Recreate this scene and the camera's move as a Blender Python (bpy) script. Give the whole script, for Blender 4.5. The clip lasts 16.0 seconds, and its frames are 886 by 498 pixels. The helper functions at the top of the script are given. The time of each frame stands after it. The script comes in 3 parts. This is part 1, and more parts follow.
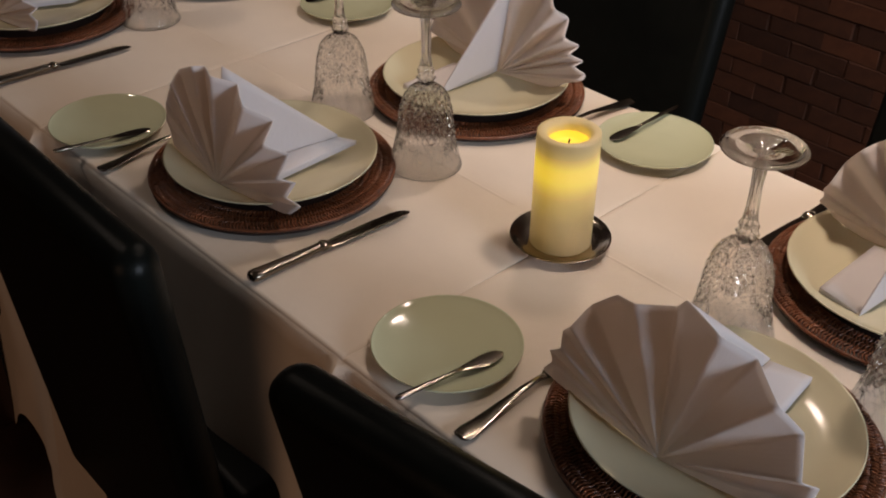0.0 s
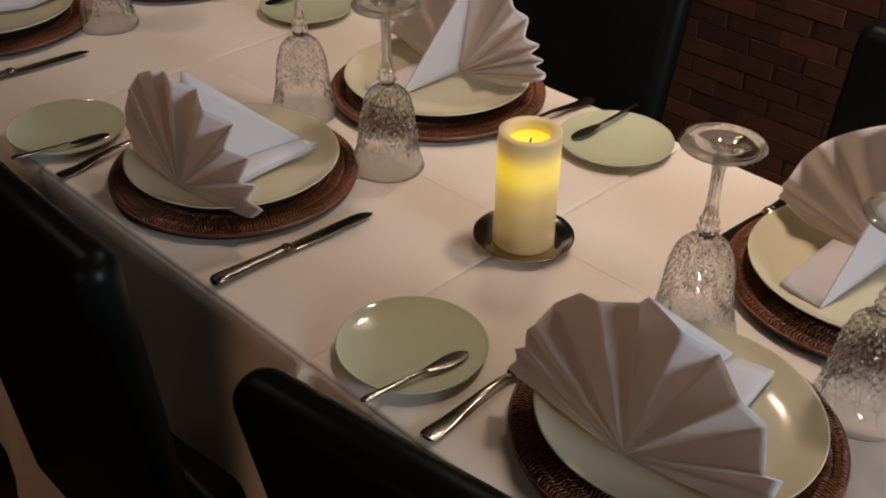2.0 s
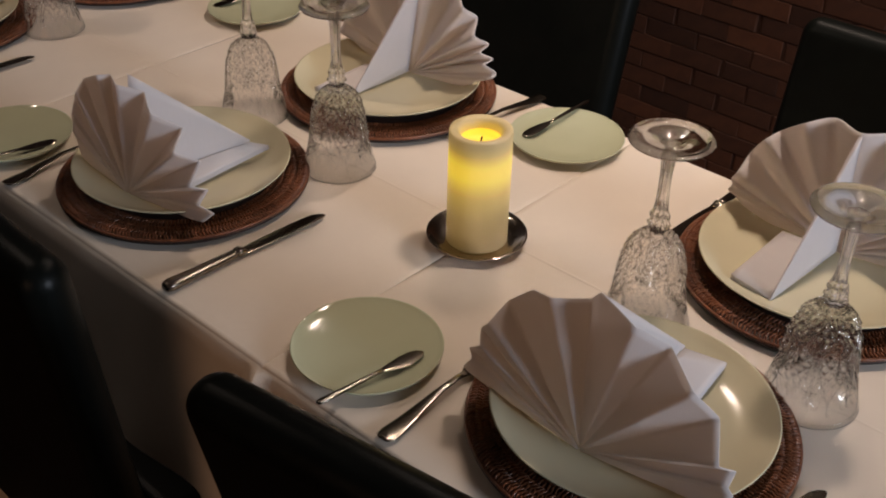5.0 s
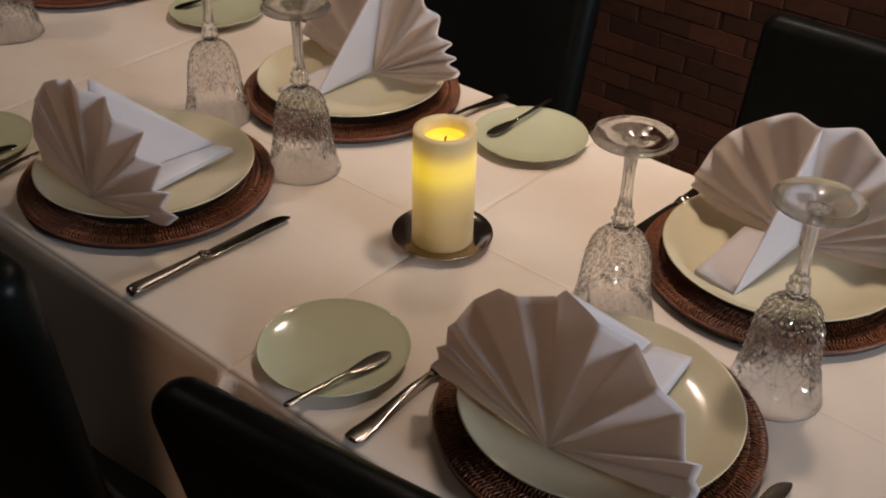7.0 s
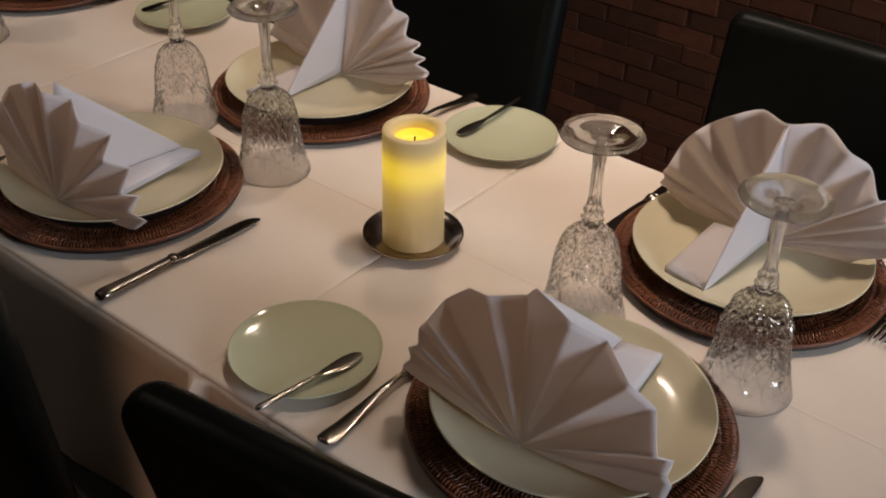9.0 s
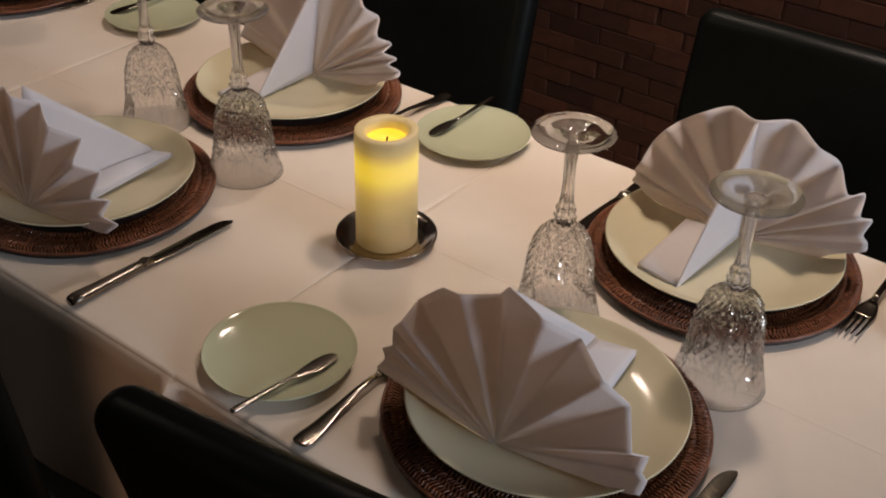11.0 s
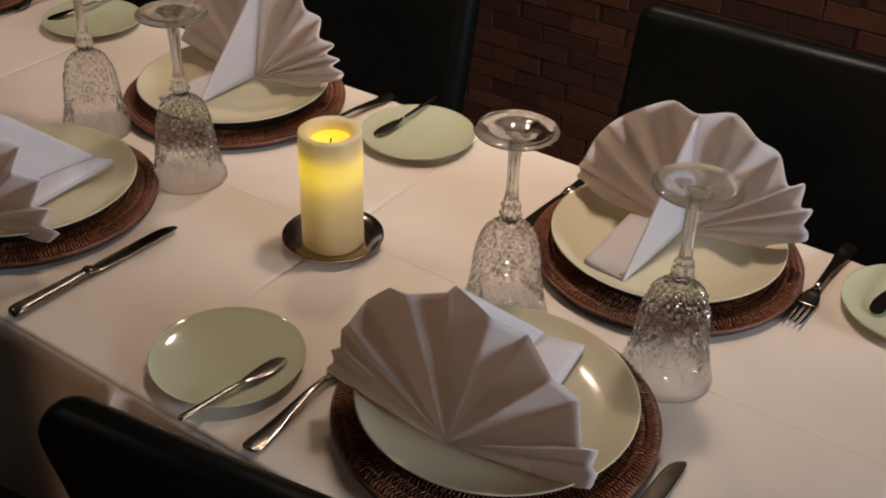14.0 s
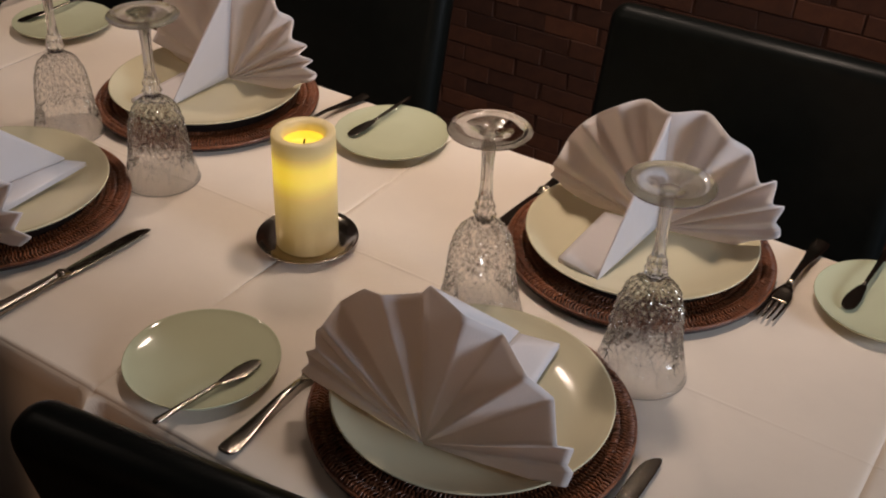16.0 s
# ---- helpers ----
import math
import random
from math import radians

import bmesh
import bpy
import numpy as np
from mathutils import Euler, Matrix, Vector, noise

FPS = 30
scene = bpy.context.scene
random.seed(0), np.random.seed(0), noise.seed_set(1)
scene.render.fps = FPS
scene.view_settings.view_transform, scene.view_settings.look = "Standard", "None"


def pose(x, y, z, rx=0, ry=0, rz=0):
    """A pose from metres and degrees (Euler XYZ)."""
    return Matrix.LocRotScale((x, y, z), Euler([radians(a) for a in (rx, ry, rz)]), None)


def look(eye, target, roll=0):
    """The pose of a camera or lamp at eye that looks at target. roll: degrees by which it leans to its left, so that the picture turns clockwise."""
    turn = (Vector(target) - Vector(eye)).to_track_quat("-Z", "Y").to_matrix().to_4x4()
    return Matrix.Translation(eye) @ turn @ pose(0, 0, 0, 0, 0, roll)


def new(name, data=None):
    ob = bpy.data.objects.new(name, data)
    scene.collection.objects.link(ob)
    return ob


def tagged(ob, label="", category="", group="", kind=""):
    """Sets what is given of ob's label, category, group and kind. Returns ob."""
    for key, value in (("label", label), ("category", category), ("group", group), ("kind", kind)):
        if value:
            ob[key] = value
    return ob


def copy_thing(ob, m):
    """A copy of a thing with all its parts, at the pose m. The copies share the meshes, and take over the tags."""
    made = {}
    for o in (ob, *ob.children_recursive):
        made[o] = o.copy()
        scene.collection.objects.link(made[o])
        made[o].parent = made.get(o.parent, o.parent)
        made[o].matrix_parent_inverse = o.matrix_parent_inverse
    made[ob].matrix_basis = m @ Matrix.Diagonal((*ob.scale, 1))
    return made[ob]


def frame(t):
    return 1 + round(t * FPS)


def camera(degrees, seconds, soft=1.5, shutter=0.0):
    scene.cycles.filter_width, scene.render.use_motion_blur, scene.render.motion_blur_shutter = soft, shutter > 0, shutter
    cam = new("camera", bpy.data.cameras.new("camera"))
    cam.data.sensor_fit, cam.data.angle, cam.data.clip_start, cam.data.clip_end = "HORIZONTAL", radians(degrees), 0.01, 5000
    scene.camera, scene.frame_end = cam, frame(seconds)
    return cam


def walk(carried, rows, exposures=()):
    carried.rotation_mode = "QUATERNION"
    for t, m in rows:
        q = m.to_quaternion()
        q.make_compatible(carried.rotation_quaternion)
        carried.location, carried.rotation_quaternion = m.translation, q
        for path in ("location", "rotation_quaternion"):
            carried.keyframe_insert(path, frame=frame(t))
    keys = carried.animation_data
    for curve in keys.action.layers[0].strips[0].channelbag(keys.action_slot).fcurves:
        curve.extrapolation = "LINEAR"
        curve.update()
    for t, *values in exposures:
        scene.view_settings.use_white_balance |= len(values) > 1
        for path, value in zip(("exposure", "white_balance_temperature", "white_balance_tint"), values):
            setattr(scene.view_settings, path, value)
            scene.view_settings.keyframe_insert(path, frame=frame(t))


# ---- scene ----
cam = camera(43.20, 16.0, soft=2.0)
ROWS = [
    (0.0, 0.7360, -0.9110, 1.5241, -34.271, -0.832, 47.000),
    (0.5, 0.7366, -0.9105, 1.5241, -34.230, -0.831, 46.646),
    (1.0, 0.7373, -0.9096, 1.5241, -34.213, -0.849, 46.039),
    (1.5, 0.7379, -0.9089, 1.5241, -34.203, -0.893, 45.531),
    (2.0, 0.7387, -0.9084, 1.5241, -34.195, -0.969, 45.032),
    (2.5, 0.7391, -0.9079, 1.5241, -34.200, -1.006, 44.607),
    (3.0, 0.7394, -0.9073, 1.5241, -34.192, -1.080, 44.201),
    (3.5, 0.7398, -0.9069, 1.5241, -34.182, -1.129, 43.846),
    (4.0, 0.7405, -0.9064, 1.5241, -34.176, -1.121, 43.419),
    (6.5, 0.7435, -0.9036, 1.5241, -34.143, -1.311, 41.137),
    (7.0, 0.7444, -0.9030, 1.5241, -34.129, -1.315, 40.680),
    (7.5, 0.7450, -0.9025, 1.5241, -34.114, -1.362, 40.278),
    (8.0, 0.7455, -0.9022, 1.5241, -34.103, -1.389, 39.849),
    (8.5, 0.7461, -0.9017, 1.5241, -34.093, -1.437, 39.485),
    (9.0, 0.7464, -0.9012, 1.5241, -34.093, -1.463, 39.117),
    (11.5, 0.7492, -0.8992, 1.5240, -34.045, -1.546, 37.265),
    (12.0, 0.7500, -0.8986, 1.5241, -34.032, -1.562, 36.842),
    (12.5, 0.7507, -0.8982, 1.5241, -34.023, -1.562, 36.376),
    (13.0, 0.7514, -0.8973, 1.5241, -34.019, -1.564, 35.812),
    (13.5, 0.7521, -0.8966, 1.5241, -34.006, -1.603, 35.282),
    (14.0, 0.7528, -0.8963, 1.5241, -33.992, -1.671, 34.772),
    (14.5, 0.7534, -0.8960, 1.5241, -33.963, -1.776, 34.393),
    (15.0, 0.7540, -0.8956, 1.5240, -33.956, -1.844, 34.029),
    (15.5, 0.7546, -0.8953, 1.5241, -33.952, -1.864, 33.748),
    (16.0, 0.7548, -0.8951, 1.5241, -33.947, -1.887, 33.480),
]
walk(cam, [(t, pose(x, y, z, 90 + pitch, roll, yaw)) for t, x, y, z, pitch, roll, yaw in ROWS])


# ---- world, lamps ----
world = bpy.data.worlds.new("room_air")
world.use_nodes = True
world.node_tree.nodes["Background"].inputs[0].default_value = (0.9, 0.75, 0.6, 1)
world.node_tree.nodes["Background"].inputs[1].default_value = 0.02
scene.world = world


def disk_lamp(x, y, z, watts, colour, size, aim, beam=180):
    data = bpy.data.lights.new("overhead_or_fill_lamp", "AREA")
    data.shape, data.size, data.energy, data.color = "DISK", size, watts, colour
    data.spread = radians(beam)
    ob = new("overhead_or_fill_lamp", data)
    ob.matrix_world = look((x, y, z), aim)
    return ob


WHITE, WARM, COOL = (1.0, 0.80, 0.665), (1.0, 0.57, 0.34), (0.78, 0.86, 1.0)
# Three lamps overhead, pointing down at the tables.
disk_lamp(0.25, 0.52, 2.40, 3.5, WHITE, 0.15, (0.15, 0.55, 0.75), 78)
disk_lamp(-0.60, 0.95, 2.40, 2.6, WHITE, 0.15, (-0.5, 0.5, 0.75), 90)
disk_lamp(-1.32, -0.59, 2.40, 1.2, WHITE, 0.14, (-0.9, 0.2, 0.75), 100)
# Added warm fill, no real fitting: brightens the near cloth drop and napkin fronts.
disk_lamp(0.4, -3.2, 1.60, 4.4, WARM, 2.0, (-0.1, -0.4, 0.5), 130)
# Added cool side light, source unseen: lifts the napkin faces turned to +x.
disk_lamp(4.6, 0.25, 1.95, 28.0, COOL, 1.3, (0.0, 0.1, 0.85), 90)


# ---- materials ----
def mat(name, colour, rough=0.5, metal=0.0, var=0.12, scale=30.0, bump=0.0, bump_scale=200.0, spec=0.5, second=None, coat=0.0, sheen=0.0, stretch=(1, 1, 1)):
    m = bpy.data.materials.new(name)
    m.use_nodes = True
    nt = m.node_tree
    p = nt.nodes["Principled BSDF"]
    co = nt.nodes.new("ShaderNodeTexCoord")
    mp = nt.nodes.new("ShaderNodeMapping")
    mp.inputs["Scale"].default_value = stretch
    nt.links.new(co.outputs["Object"], mp.inputs[0])
    n1 = nt.nodes.new("ShaderNodeTexNoise")
    n1.inputs["Scale"].default_value, n1.inputs["Detail"].default_value = scale, 6
    n2 = nt.nodes.new("ShaderNodeTexNoise")
    n2.inputs["Scale"].default_value, n2.inputs["Detail"].default_value = scale / 7, 3
    nt.links.new(mp.outputs[0], n1.inputs["Vector"])
    nt.links.new(mp.outputs[0], n2.inputs["Vector"])
    add = nt.nodes.new("ShaderNodeMath")
    nt.links.new(n1.outputs["Fac"], add.inputs[0])
    nt.links.new(n2.outputs["Fac"], add.inputs[1])
    ramp = nt.nodes.new("ShaderNodeMapRange")
    ramp.inputs["From Min"].default_value, ramp.inputs["From Max"].default_value = 0.6, 1.4
    nt.links.new(add.outputs[0], ramp.inputs["Value"])
    mix = nt.nodes.new("ShaderNodeMix")
    mix.data_type = "RGBA"
    lo = second or tuple(c * (1 - var) for c in colour)
    hi = colour if second else tuple(min(1, c * (1 + var)) for c in colour)
    mix.inputs["A"].default_value, mix.inputs["B"].default_value = (*lo, 1), (*hi, 1)
    nt.links.new(ramp.outputs[0], mix.inputs["Factor"])
    nt.links.new(mix.outputs["Result"], p.inputs["Base Color"])
    p.inputs["Roughness"].default_value, p.inputs["Metallic"].default_value = rough, metal
    p.inputs["Specular IOR Level"].default_value = spec
    p.inputs["Coat Weight"].default_value = coat
    p.inputs["Sheen Weight"].default_value = sheen
    if bump:
        n3 = nt.nodes.new("ShaderNodeTexNoise")
        n3.inputs["Scale"].default_value, n3.inputs["Detail"].default_value = bump_scale, 4
        nt.links.new(mp.outputs[0], n3.inputs["Vector"])
        b = nt.nodes.new("ShaderNodeBump")
        b.inputs["Strength"].default_value, b.inputs["Distance"].default_value = bump, 0.002
        nt.links.new(n3.outputs["Fac"], b.inputs["Height"])
        nt.links.new(b.outputs[0], p.inputs["Normal"])
    return m


def woven(m, pitch=0.0011, strength=0.25):
    """Adds a fine thread weave to a cloth's relief."""
    nt = m.node_tree
    p = nt.nodes["Principled BSDF"]
    co = nt.nodes.new("ShaderNodeTexCoord")
    waves = []
    for axis in ("X", "Y"):
        w = nt.nodes.new("ShaderNodeTexWave")
        w.bands_direction = axis
        w.inputs["Scale"].default_value = 0.314 / pitch / 2
        w.inputs["Distortion"].default_value = 0.6
        nt.links.new(co.outputs["Object"], w.inputs["Vector"])
        waves.append(w)
    mx = nt.nodes.new("ShaderNodeMath")
    mx.operation = "MAXIMUM"
    nt.links.new(waves[0].outputs["Fac"], mx.inputs[0])
    nt.links.new(waves[1].outputs["Fac"], mx.inputs[1])
    b = nt.nodes.new("ShaderNodeBump")
    b.inputs["Strength"].default_value, b.inputs["Distance"].default_value = strength, 0.0004
    nt.links.new(mx.outputs[0], b.inputs["Height"])
    if p.inputs["Normal"].links:
        nt.links.new(p.inputs["Normal"].links[0].from_socket, b.inputs["Normal"])
    nt.links.new(b.outputs[0], p.inputs["Normal"])
    return m


CLOTH = woven(mat("table_linen", (0.80, 0.70, 0.595), 0.85, var=0.045, scale=14, bump=0.9, bump_scale=13, spec=0.2, sheen=0.1))
LINEN = woven(mat("napkin_linen", (0.87, 0.845, 0.86), 0.85, var=0.03, scale=25, bump=0.35, bump_scale=60, spec=0.2, sheen=0.1), 0.0012, 0.15)


def thin_cloth(m, colour, amount):
    """Lets light shine through a single layer of linen."""
    nt = m.node_tree
    out, p = nt.nodes["Material Output"], nt.nodes["Principled BSDF"]
    tr = nt.nodes.new("ShaderNodeBsdfTranslucent")
    tr.inputs["Color"].default_value = (*colour, 1)
    mix = nt.nodes.new("ShaderNodeMixShader")
    mix.inputs[0].default_value = amount
    nt.links.new(p.outputs[0], mix.inputs[1])
    nt.links.new(tr.outputs[0], mix.inputs[2])
    nt.links.new(mix.outputs[0], out.inputs["Surface"])


thin_cloth(LINEN, (0.86, 0.75, 0.66), 0.40)
CREAM = mat("cream_glaze", (0.65, 0.585, 0.40), 0.13, var=0.04, scale=12, spec=0.32, bump=0.05, bump_scale=25)
MINT = mat("mint_glaze", (0.55, 0.56, 0.38), 0.09, var=0.04, scale=14, spec=0.5, bump=0.05, bump_scale=25)
RATTAN = mat("stained_rattan", (0.29, 0.100, 0.042), 0.34, var=0.5, scale=150, second=(0.055, 0.019, 0.009), bump=0.4, bump_scale=300)
# Near-black: the tray's core, and painted shade on the rim's lower coil.
RATTAN_DARK = mat("dark_rattan_core_and_shade", (0.018, 0.008, 0.006), 0.6, var=0.4, scale=80, bump=0.5, bump_scale=250)
STEEL = mat("polished_steel", (0.27, 0.232, 0.19), 0.20, 1.0, var=0.05, scale=60, bump=0.06, bump_scale=160)
PEWTER = mat("silver_plate", (0.56, 0.49, 0.41), 0.17, 1.0, var=0.15, scale=40, bump=0.1, bump_scale=120)
LEATHER = mat("black_leather", (0.0045, 0.0055, 0.0048), 0.36, var=0.3, scale=40, bump=0.12, bump_scale=260, spec=0.11)
DARKWOOD = mat("dark_wood", (0.05, 0.022, 0.014), 0.4, var=0.4, scale=20, bump=0.2, bump_scale=60, stretch=(1, 1, 0.15))
PLASTER = mat("dark_plaster", (0.10, 0.06, 0.045), 0.8, var=0.15, scale=8, bump=0.3, bump_scale=60)
CEILING = mat("ceiling_paint", (0.16, 0.12, 0.09), 0.85, var=0.06, scale=5, bump=0.2, bump_scale=80)
MORTAR = mat("dark_mortar", (0.058, 0.023, 0.013), 0.95, var=0.3, scale=60, bump=0.6, bump_scale=200)
WICK = mat("charred_wick", (0.02, 0.017, 0.014), 0.9)


def brick_material():
    m = mat("red_brown_brick", (0.110, 0.036, 0.014), 0.8, var=0.3, scale=45, second=(0.065, 0.021, 0.009), bump=0.6, bump_scale=110)
    nt = m.node_tree
    p = nt.nodes["Principled BSDF"]
    info = nt.nodes.new("ShaderNodeObjectInfo")
    hsv = nt.nodes.new("ShaderNodeHueSaturation")
    rng = nt.nodes.new("ShaderNodeMapRange")
    rng.inputs["To Min"].default_value, rng.inputs["To Max"].default_value = 0.55, 1.45
    nt.links.new(info.outputs["Random"], rng.inputs["Value"])
    nt.links.new(rng.outputs[0], hsv.inputs["Value"])
    nt.links.new(p.inputs["Base Color"].links[0].from_socket, hsv.inputs["Color"])
    nt.links.new(hsv.outputs[0], p.inputs["Base Color"])
    return m


BRICK = brick_material()


def crystal_material(name, solid):
    """Clear crystal. solid: the share of light that is bent, the rest goes straight through the thin wall."""
    m = bpy.data.materials.new(name)
    m.use_nodes = True
    nt = m.node_tree
    nt.nodes.remove(nt.nodes["Principled BSDF"])
    out = nt.nodes["Material Output"]
    glass = nt.nodes.new("ShaderNodeBsdfGlass")
    glass.inputs["IOR"].default_value, glass.inputs["Roughness"].default_value = 1.5, 0.0
    clear = nt.nodes.new("ShaderNodeBsdfTransparent")
    clear.inputs["Color"].default_value = (0.985, 0.985, 0.98, 1)
    mix = nt.nodes.new("ShaderNodeMixShader")
    mix.inputs[0].default_value = solid
    nt.links.new(clear.outputs[0], mix.inputs[1])
    nt.links.new(glass.outputs[0], mix.inputs[2])
    nt.links.new(mix.outputs[0], out.inputs["Surface"])
    return m


def cut_crystal_material():
    """The thin cut wall of a bowl: part of the light goes straight through, part is bent a little, edges shine."""
    m = bpy.data.materials.new("cut_crystal_wall")
    m.use_nodes = True
    nt = m.node_tree
    nt.nodes.remove(nt.nodes["Principled BSDF"])
    bent = nt.nodes.new("ShaderNodeBsdfRefraction")
    bent.inputs["IOR"].default_value, bent.inputs["Roughness"].default_value = 1.22, 0.0
    clear = nt.nodes.new("ShaderNodeBsdfTransparent")
    clear.inputs["Color"].default_value = (0.995, 0.995, 0.99, 1)
    gloss = nt.nodes.new("ShaderNodeBsdfGlossy")
    gloss.inputs["Roughness"].default_value = 0.03
    facing = nt.nodes.new("ShaderNodeLayerWeight")
    facing.inputs["Blend"].default_value = 0.25
    gain = nt.nodes.new("ShaderNodeMath")
    gain.operation = "MULTIPLY_ADD"
    gain.inputs[1].default_value, gain.inputs[2].default_value = 0.50, 0.06
    mix, top = nt.nodes.new("ShaderNodeMixShader"), nt.nodes.new("ShaderNodeMixShader")
    mix.inputs[0].default_value = 0.62
    nt.links.new(facing.outputs["Facing"], gain.inputs[0])
    nt.links.new(clear.outputs[0], mix.inputs[1])
    nt.links.new(bent.outputs[0], mix.inputs[2])
    nt.links.new(gain.outputs[0], top.inputs[0])
    nt.links.new(mix.outputs[0], top.inputs[1])
    nt.links.new(gloss.outputs[0], top.inputs[2])
    nt.links.new(top.outputs[0], nt.nodes["Material Output"].inputs["Surface"])
    return m


CUT_CRYSTAL = cut_crystal_material()
CRYSTAL = crystal_material("solid_crystal", 0.72)


def wax_material():
    """Ivory wax; an inner lamp's glow below the rim, painted as emission by height."""
    m = mat("glowing_ivory_wax", (0.68, 0.56, 0.35), 0.42, var=0.05, scale=40, bump=0.1, bump_scale=60)
    nt = m.node_tree
    p = nt.nodes["Principled BSDF"]
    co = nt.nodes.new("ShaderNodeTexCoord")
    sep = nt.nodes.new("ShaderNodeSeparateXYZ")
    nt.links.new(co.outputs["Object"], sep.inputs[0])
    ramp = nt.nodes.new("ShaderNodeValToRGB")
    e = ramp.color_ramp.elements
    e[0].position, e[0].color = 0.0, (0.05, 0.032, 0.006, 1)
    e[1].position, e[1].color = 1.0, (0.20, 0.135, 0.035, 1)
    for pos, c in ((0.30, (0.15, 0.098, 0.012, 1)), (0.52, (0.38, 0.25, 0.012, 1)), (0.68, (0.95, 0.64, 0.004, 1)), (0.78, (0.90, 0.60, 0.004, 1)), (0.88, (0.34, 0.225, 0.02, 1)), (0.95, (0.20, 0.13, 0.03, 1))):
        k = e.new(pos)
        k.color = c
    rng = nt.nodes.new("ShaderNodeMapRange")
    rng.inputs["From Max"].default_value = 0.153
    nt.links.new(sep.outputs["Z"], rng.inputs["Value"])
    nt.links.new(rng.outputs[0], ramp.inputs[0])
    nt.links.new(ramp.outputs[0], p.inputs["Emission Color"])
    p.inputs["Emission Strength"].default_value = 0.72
    return m


WAX = wax_material()


def pool_material():
    m = mat("glowing_candle_well", (0.75, 0.62, 0.2), 0.4, var=0.05)
    p = m.node_tree.nodes["Principled BSDF"]
    p.inputs["Emission Color"].default_value, p.inputs["Emission Strength"].default_value = (1.0, 0.70, 0.04, 1), 0.8
    return m


POOL = pool_material()


# ---- shape helpers ----
def finish(bm, smooth=True):
    bmesh.ops.recalc_face_normals(bm, faces=bm.faces)
    for fc in bm.faces:
        fc.smooth = smooth
    return bm


def part(name, bm, material, parent=None, label="", kind=""):
    me = bpy.data.meshes.new(name)
    bm.to_mesh(me)
    bm.free()
    me.materials.append(material)
    ob = new(name, me)
    if parent is not None:
        ob.parent = parent
    return tagged(ob, label, kind=kind)


def thing(name, label, category, group=""):
    return tagged(new(name), label, category, group)


def lathe(profile, n=64, shape=None, closed=False):
    """Turns (radius, height) points round z. shape(angle, height) adds to the radius."""
    bm = bmesh.new()
    rings = []
    for r, z in profile:
        if r < 1e-6:
            rings.append([bm.verts.new((0, 0, z))])
            continue
        ring = []
        for i in range(n):
            a = math.tau * i / n
            q = r + (shape(a, z) if shape else 0)
            ring.append(bm.verts.new((q * math.cos(a), q * math.sin(a), z)))
        rings.append(ring)
    pairs = list(zip(rings, rings[1:]))
    if closed:
        pairs.append((rings[-1], rings[0]))
    for a, b in pairs:
        for i in range(n):
            j = (i + 1) % n
            if len(a) == 1 and len(b) == 1:
                continue
            if len(a) == 1:
                bm.faces.new((a[0], b[i], b[j]))
            elif len(b) == 1:
                bm.faces.new((a[i], b[0], a[j]))
            else:
                bm.faces.new((a[i], b[i], b[j], a[j]))
    return finish(bm)


def loft(sections, n=10, power=2.6, smooth=True):
    """A bar along y from rounded sections (y, x, z, half width, half height)."""
    bm = bmesh.new()
    rings = []
    for y, x, z, w, h in sections:
        ring = []
        for i in range(n):
            a = math.tau * i / n
            c, s = math.cos(a), math.sin(a)
            ring.append(bm.verts.new((x + w * math.copysign(abs(c) ** (2 / power), c), y, z + h * math.copysign(abs(s) ** (2 / power), s))))
        rings.append(ring)
    for a, b in zip(rings, rings[1:]):
        for i in range(n):
            bm.faces.new((a[i], a[(i + 1) % n], b[(i + 1) % n], b[i]))
    bm.faces.new(rings[0])
    bm.faces.new(rings[-1])
    return finish(bm, smooth)


def slab(sx, sy, sz, bevel=0.0, segs=3, at=(0, 0, 0)):
    bm = bmesh.new()
    bmesh.ops.create_cube(bm, size=1, matrix=Matrix.Translation(at) @ Matrix.Diagonal((sx, sy, sz, 1)))
    if bevel:
        bmesh.ops.bevel(bm, geom=bm.edges[:], offset=bevel, segments=segs, profile=0.5, affect="EDGES")
    return finish(bm, bool(bevel))


def tube(points, radius, n=8, loop=False):
    bm = bmesh.new()
    pts = [Vector(p) for p in points]
    rings = []
    for k, p in enumerate(pts):
        a = pts[k - 1] if (k or loop) else p
        b = pts[(k + 1) % len(pts)] if (k < len(pts) - 1 or loop) else p
        q = (b - a).normalized().to_track_quat("Z", "Y")
        rings.append([bm.verts.new(p + q @ Vector((radius * math.cos(math.tau * i / n), radius * math.sin(math.tau * i / n), 0))) for i in range(n)])
    last = len(rings) if loop else len(rings) - 1
    for k in range(last):
        a, b = rings[k], rings[(k + 1) % len(rings)]
        for i in range(n):
            bm.faces.new((a[i], a[(i + 1) % n], b[(i + 1) % n], b[i]))
    if not loop:
        bm.faces.new(rings[0])
        bm.faces.new(rings[-1])
    return finish(bm)


# ---- room ----
WALL_Y = 1.45
TOP = 0.75
floor = tagged(part("floor", slab(8.4, 6.4, 0.1, at=(1.0, -1.6, -0.05)), DARKWOOD), "dark stained wooden restaurant floor", "floor", kind="structure")
wall_north = tagged(part("wall_north", slab(8.4, 0.2, 2.8, at=(1.0, WALL_Y + 0.1035, 1.4)), MORTAR), "dim red brick wall behind the chairs", "wall", kind="structure")
tagged(part("wall_south", slab(8.4, 0.2, 2.8, at=(1.0, -4.7, 1.4)), PLASTER), "dark plastered wall of the dining room", "wall", kind="structure")
